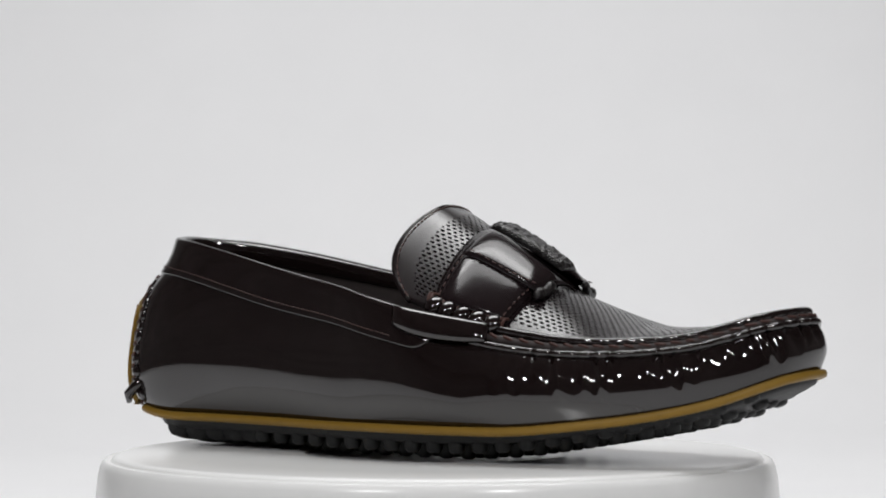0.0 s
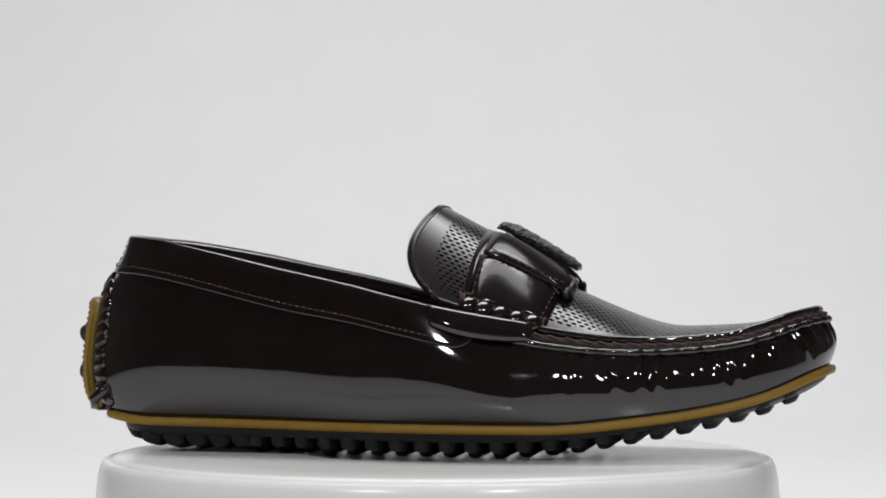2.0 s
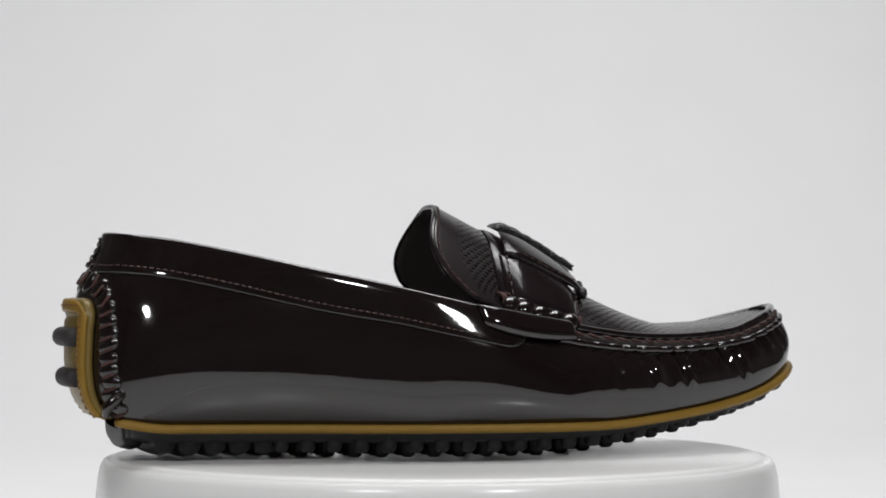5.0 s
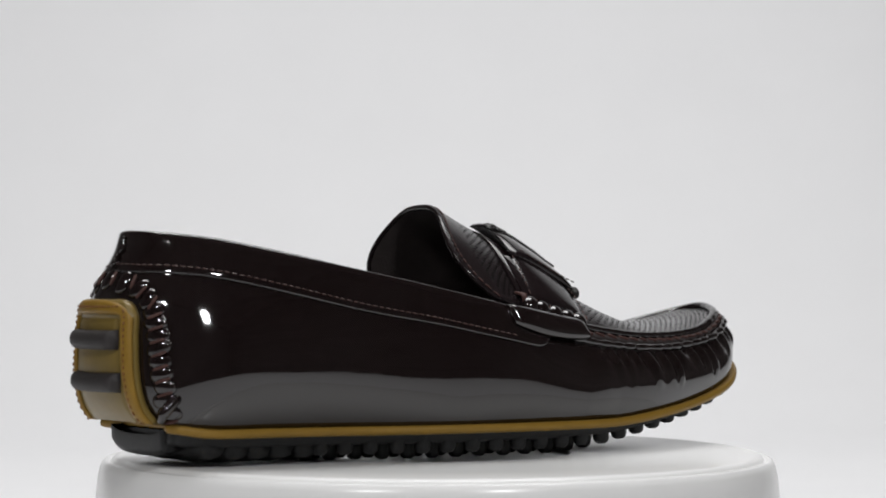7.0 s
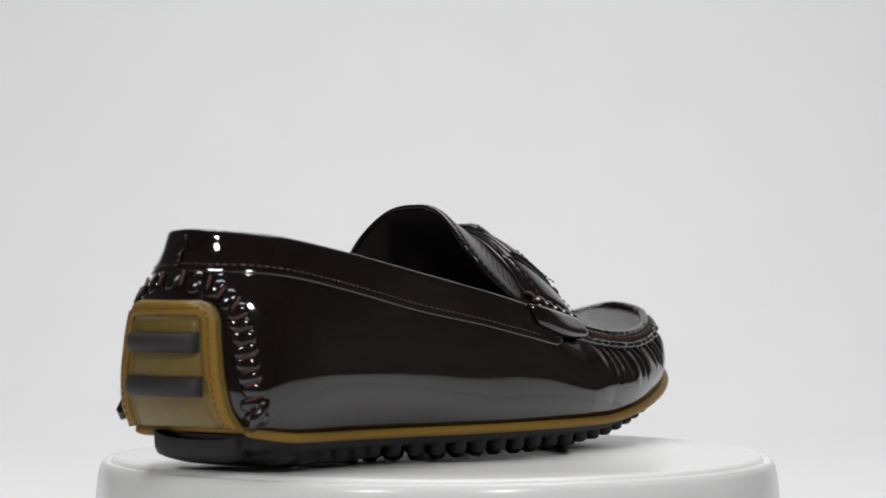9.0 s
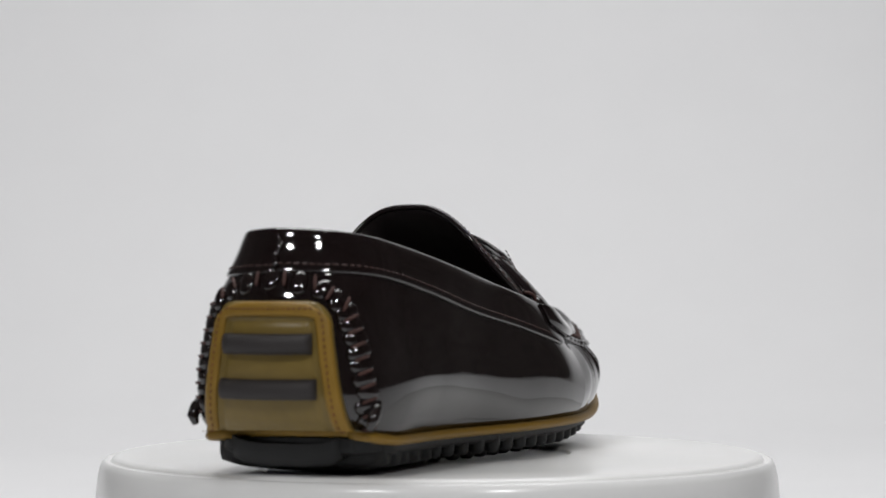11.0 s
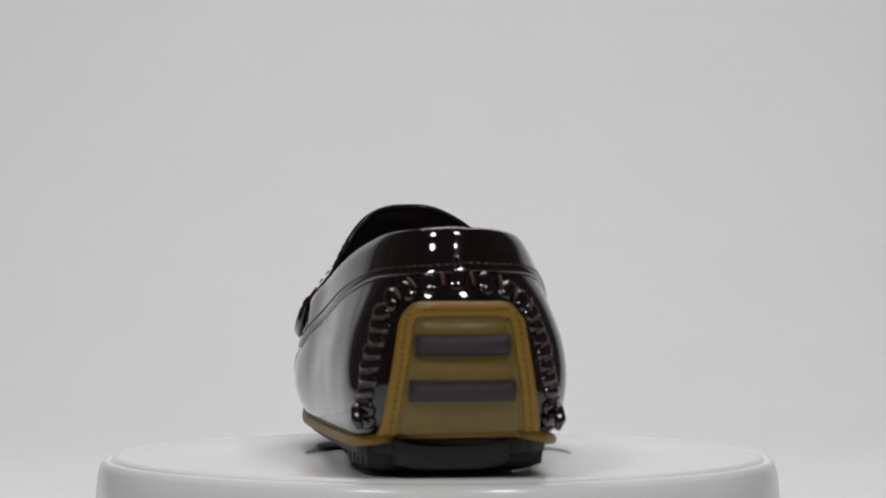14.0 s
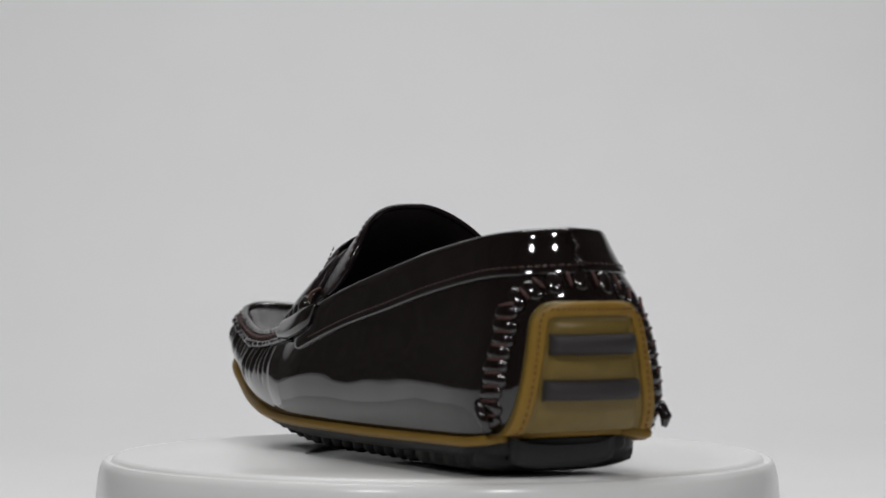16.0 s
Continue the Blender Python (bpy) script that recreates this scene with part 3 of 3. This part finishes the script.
        part("stitching", bm, THREAD, strap, "brown thread between the puffs")
        # tab: follows the wall under the seam
        ua, ub = (7.65, 9.5) if s < 0 else (NR - 7.65, NR - 9.5)
        bm = bmesh.new()
        o, i = [], []
        for k in range(25):
            u = ua + (ub - ua) * k / 24
            e = 1 - abs(2 * k / 24 - 1) ** 8 * 0.8
            top_v = 1.0
            low_v = 0.83 - 0.06 * (math.sin(math.pi * (k / 24) ** 0.8))
            ro, ri = [], []
            for q in range(9):
                v = top_v + (low_v - top_v) * q / 8
                f = 1 - abs(2 * q / 8 - 1) ** 6 * 0.7
                ro.append(on_wall(u, v, 0.0022 + 0.0022 * e * f))
                ri.append(on_wall(u, v, 0.0016))
            o.append(ro)
            i.append(ri)
        shell(bm, o, i)
        part("strap_tab", bm, PATENT, strap, "patent tab at the strap's end")

    # tan heel counter
    z0, z1 = 0.0104, 0.0568
    bm = bmesh.new()
    o, i = [], []
    NZ, NN = 64, 64

    def pad_pt(n, t, off):
        z = z0 + (z1 - z0) * t
        hw = 0.0260 + (0.0184 - 0.0260) * t + 0.0024 * max(0.0, 1 - t / 0.16) ** 2
        k = max(0.0, (t - 0.84) / 0.16)
        hw -= 0.0062 * (1 - math.sqrt(max(0.0, 1 - k * k)))
        u = u_at_y(-0.0013 + n * hw, z)
        v = v_at_z(u, z)
        d = (wall_normal(u, v) * 0.45 + Vector((-0.55, 0, 0))).normalized()
        return wall(u, v) + d * off, hw

    for a in range(NZ + 1):
        t = a / NZ
        ro, ri = [], []
        for b in range(NN + 1):
            n = 2 * b / NN - 1
            p, hw = pad_pt(n, t, 0.0)
            de = min((1 - abs(n)) * hw, (1 - t) * (z1 - z0))
            off = 0.0036 * min(1, 0.45 + de / 0.0016)
            off -= 0.0006 * min(1, max(0, (de - 0.0036) / 0.0008)) + 0.0007 * math.exp(-((de - 0.0066) / 0.0007) ** 2)
            p = pad_pt(n, t, off)[0]
            ro.append(p)
            ri.append(pad_pt(n, t, 0.0003)[0])
        o.append(ro)
        i.append(ri)
    shell(bm, o, i)
    pad = part("heel_counter", bm, OLIVE, shoe, "tan rubber heel counter with a stitched border")
    # its stitched border, running up one side, over the top and down the other
    def border_pt(s, w, off):
        """s from 0 to 1 round the border, w from 0 (outer) to 1 (inner edge)."""
        d = 0.0002 + 0.0046 * w
        r, turn_at = 0.0056, 0.40
        if s < turn_at or s > 1 - turn_at:
            side, k = (-1, s / turn_at) if s < 0.5 else (1, (1 - s) / turn_at)
            t = 0.005 + 0.855 * k
            hw = pad_pt(0, t, 0)[1]
            return pad_pt(side * (1 - d / hw), t, off)[0]
        a = math.pi * (s - turn_at) / (1 - 2 * turn_at)
        c = -math.cos(a)
        n = math.copysign(abs(c) ** 0.55, c)
        t = 0.860 + (0.138 - d / (z1 - z0)) * math.sin(a) ** 0.55
        return pad_pt(n * (1 - d / pad_pt(0, min(t, 0.86), 0)[1]) if t < 0.9 else n * (1 - (d + 0.001) / 0.0192), t, off)[0]
    bm = bmesh.new()
    o, i = [], []
    for a in range(121):
        ro, ri = [], []
        for b in range(9):
            w = b / 8
            e = 1 - abs(2 * w - 1) ** 5
            ro.append(border_pt(a / 120, w, 0.0036 + 0.0007 * e))
            ri.append(border_pt(a / 120, w, 0.0026))
        o.append(ro)
        i.append(ri)
    shell(bm, o, i)
    part("border", bm, TAN, pad, "orange-tan raised border")
    bm = bmesh.new()
    for s in (-1, 1):
        for t in np.linspace(0.06, 0.90, 20):
            for_n = s * (1 - 0.0026 / 0.0215)
            capsule(bm, pad_pt(for_n, t, 0.0044)[0], pad_pt(for_n, t + 0.024, 0.0044)[0], 0.00036, 5)
    for n in np.linspace(-0.80, 0.76, 18):
        capsule(bm, pad_pt(n, 0.945, 0.0044)[0], pad_pt(n + 0.055, 0.945, 0.0044)[0], 0.00036, 5)
    part("stitching", bm, TAN_THREAD, pad, "orange stitching")
    for zc, hw in ((0.0432, 0.0142), (0.0292, 0.0160)):
        bm = bmesh.new()
        rows = []
        for k in range(25):
            y = -0.0010 + hw * (2 * k / 24 - 1)
            e = 1 - abs(2 * k / 24 - 1) ** 16 * 0.25
            u = u_at_y(y, zc)
            rows.append([on_wall(u, v_at_z(u, zc), 0.0022) + Vector((-math.sin(q) ** 0.6 * 0.0048 * e, 0, math.cos(q) * 0.0034)) for q in
                         [math.pi * m / 10 for m in range(11)]])
        g = grid_bm(bm, rows)
        bm.faces.new(g[0])
        bm.faces.new(g[-1])
        part("heel_bar", bm, BAR, pad, "grey-brown ribbed rubber bar")

    # gathered whip stitches round the heel counter
    def seam_pt(t):
        """t from 0 (outer side, low) over the top to 1 (inner side, low)."""
        zz = [0.0165, 0.030, 0.045, 0.0555, 0.0622, 0.0640, 0.0622, 0.0555, 0.045, 0.030, 0.0165]
        yy = [-0.0335, -0.0325, -0.0300, -0.0255, -0.0150, 0.000, 0.0145, 0.0240, 0.0280, 0.0300, 0.0305]
        tt = [0, 0.12, 0.26, 0.36, 0.44, 0.5, 0.56, 0.64, 0.74, 0.88, 1.0]
        return float(np.interp(t, tt, yy)), float(np.interp(t, tt, zz))

    def seam_w(t, off):
        y, z = seam_pt(t)
        if z < 0.052:
            # along the sides the seam runs at a set place along the shoe
            u = (2.18 if y < 0 else NR - 2.18)
            u += (-0.25 if y < 0 else 0.25) * (z - 0.0165) / 0.036
        else:
            u = u_at_y(y * 0.93, z)
        return on_wall(u, v_at_z(u % NR, z), off)

    steps = 25
    bmt = bmesh.new()
    for k in range(steps):
        t = (k + 0.5) / steps
        c = seam_w(t, 0.0)
        d = (seam_w(t + 0.015, 0) - seam_w(t - 0.015, 0)).normalized()
        nrm = (seam_w(t, 0.002) - seam_w(t, 0.0)).normalized()
        side = d.cross(nrm)
        bm = bmesh.new()
        rnd = random.Random(k)
        lean = side * (0.0008 * (rnd.random() - 0.5))
        pillow(bm, c - nrm * 0.0003 + lean, d * (0.0027 + 0.0003 * rnd.random()), side * (0.0040 + 0.0008 * rnd.random()) + d * (0.0012 * (rnd.random() - 0.5)),
               nrm * (0.0014 + 0.0005 * rnd.random()), power=0.9)
        part("gather", bm, PATENT, shoe, "gathered patent fold at the heel seam")
        a, b = seam_w(t - 0.5 / steps, 0.0011), seam_w(t - 0.5 / steps, 0.0011)
        capsule(bmt, a + side * 0.0028 + d * 0.0004, b - side * 0.0026 - d * 0.0004, 0.0006, 6)
    part("stitching", bmt, THREAD, shoe, "brown whip stitching round the heel")
    for path in ([(-0.1185, -0.0325, 0.0250), (-0.1225, -0.0334, 0.0222), (-0.1255, -0.0336, 0.0192), (-0.1262, -0.0325, 0.0160)],
                 [(-0.1150, 0.0298, 0.0250), (-0.1178, 0.0306, 0.0222), (-0.1200, 0.0308, 0.0192), (-0.1205, 0.0296, 0.0165)]):
        bm = bmesh.new()
        tube(bm, path, [0.0015, 0.0021, 0.0020, 0.0010], 10)
        part("seam_end", bm, PATENT, shoe, "pinched end of the heel seam")
    bm = bmesh.new()
    tube(bm, [on_wall(0.08 + 0.06 * math.sin(k), 0.80 + 0.17 * k / 12, 0.0019 + 0.0002 * math.sin(k * 2.2)) for k in range(13)], [0.0007 + 0.0002 * math.sin(k * 2.2) for k in range(13)], 7)
    part("back_seam", bm, PATENT, collar, "puckered seam at the back of the collar")
    return shoe


shoe = build_loafer()


def turn(t):
    """Degrees by which the platter has turned."""
    return -28.0 + 9.1053 * t - 0.0087 * (t - 8) ** 2


def motions():
    times = [k * 0.5 for k in range(33)]
    walk(shoe, [(t, pose(0, 0, 0, 0, 0, turn(t)) @ pose(0, 0.0142, 0)) for t in times])
    walk(platter, [(t, pose(0, 0, 0, 0, 0, turn(t))) for t in times])


motions()
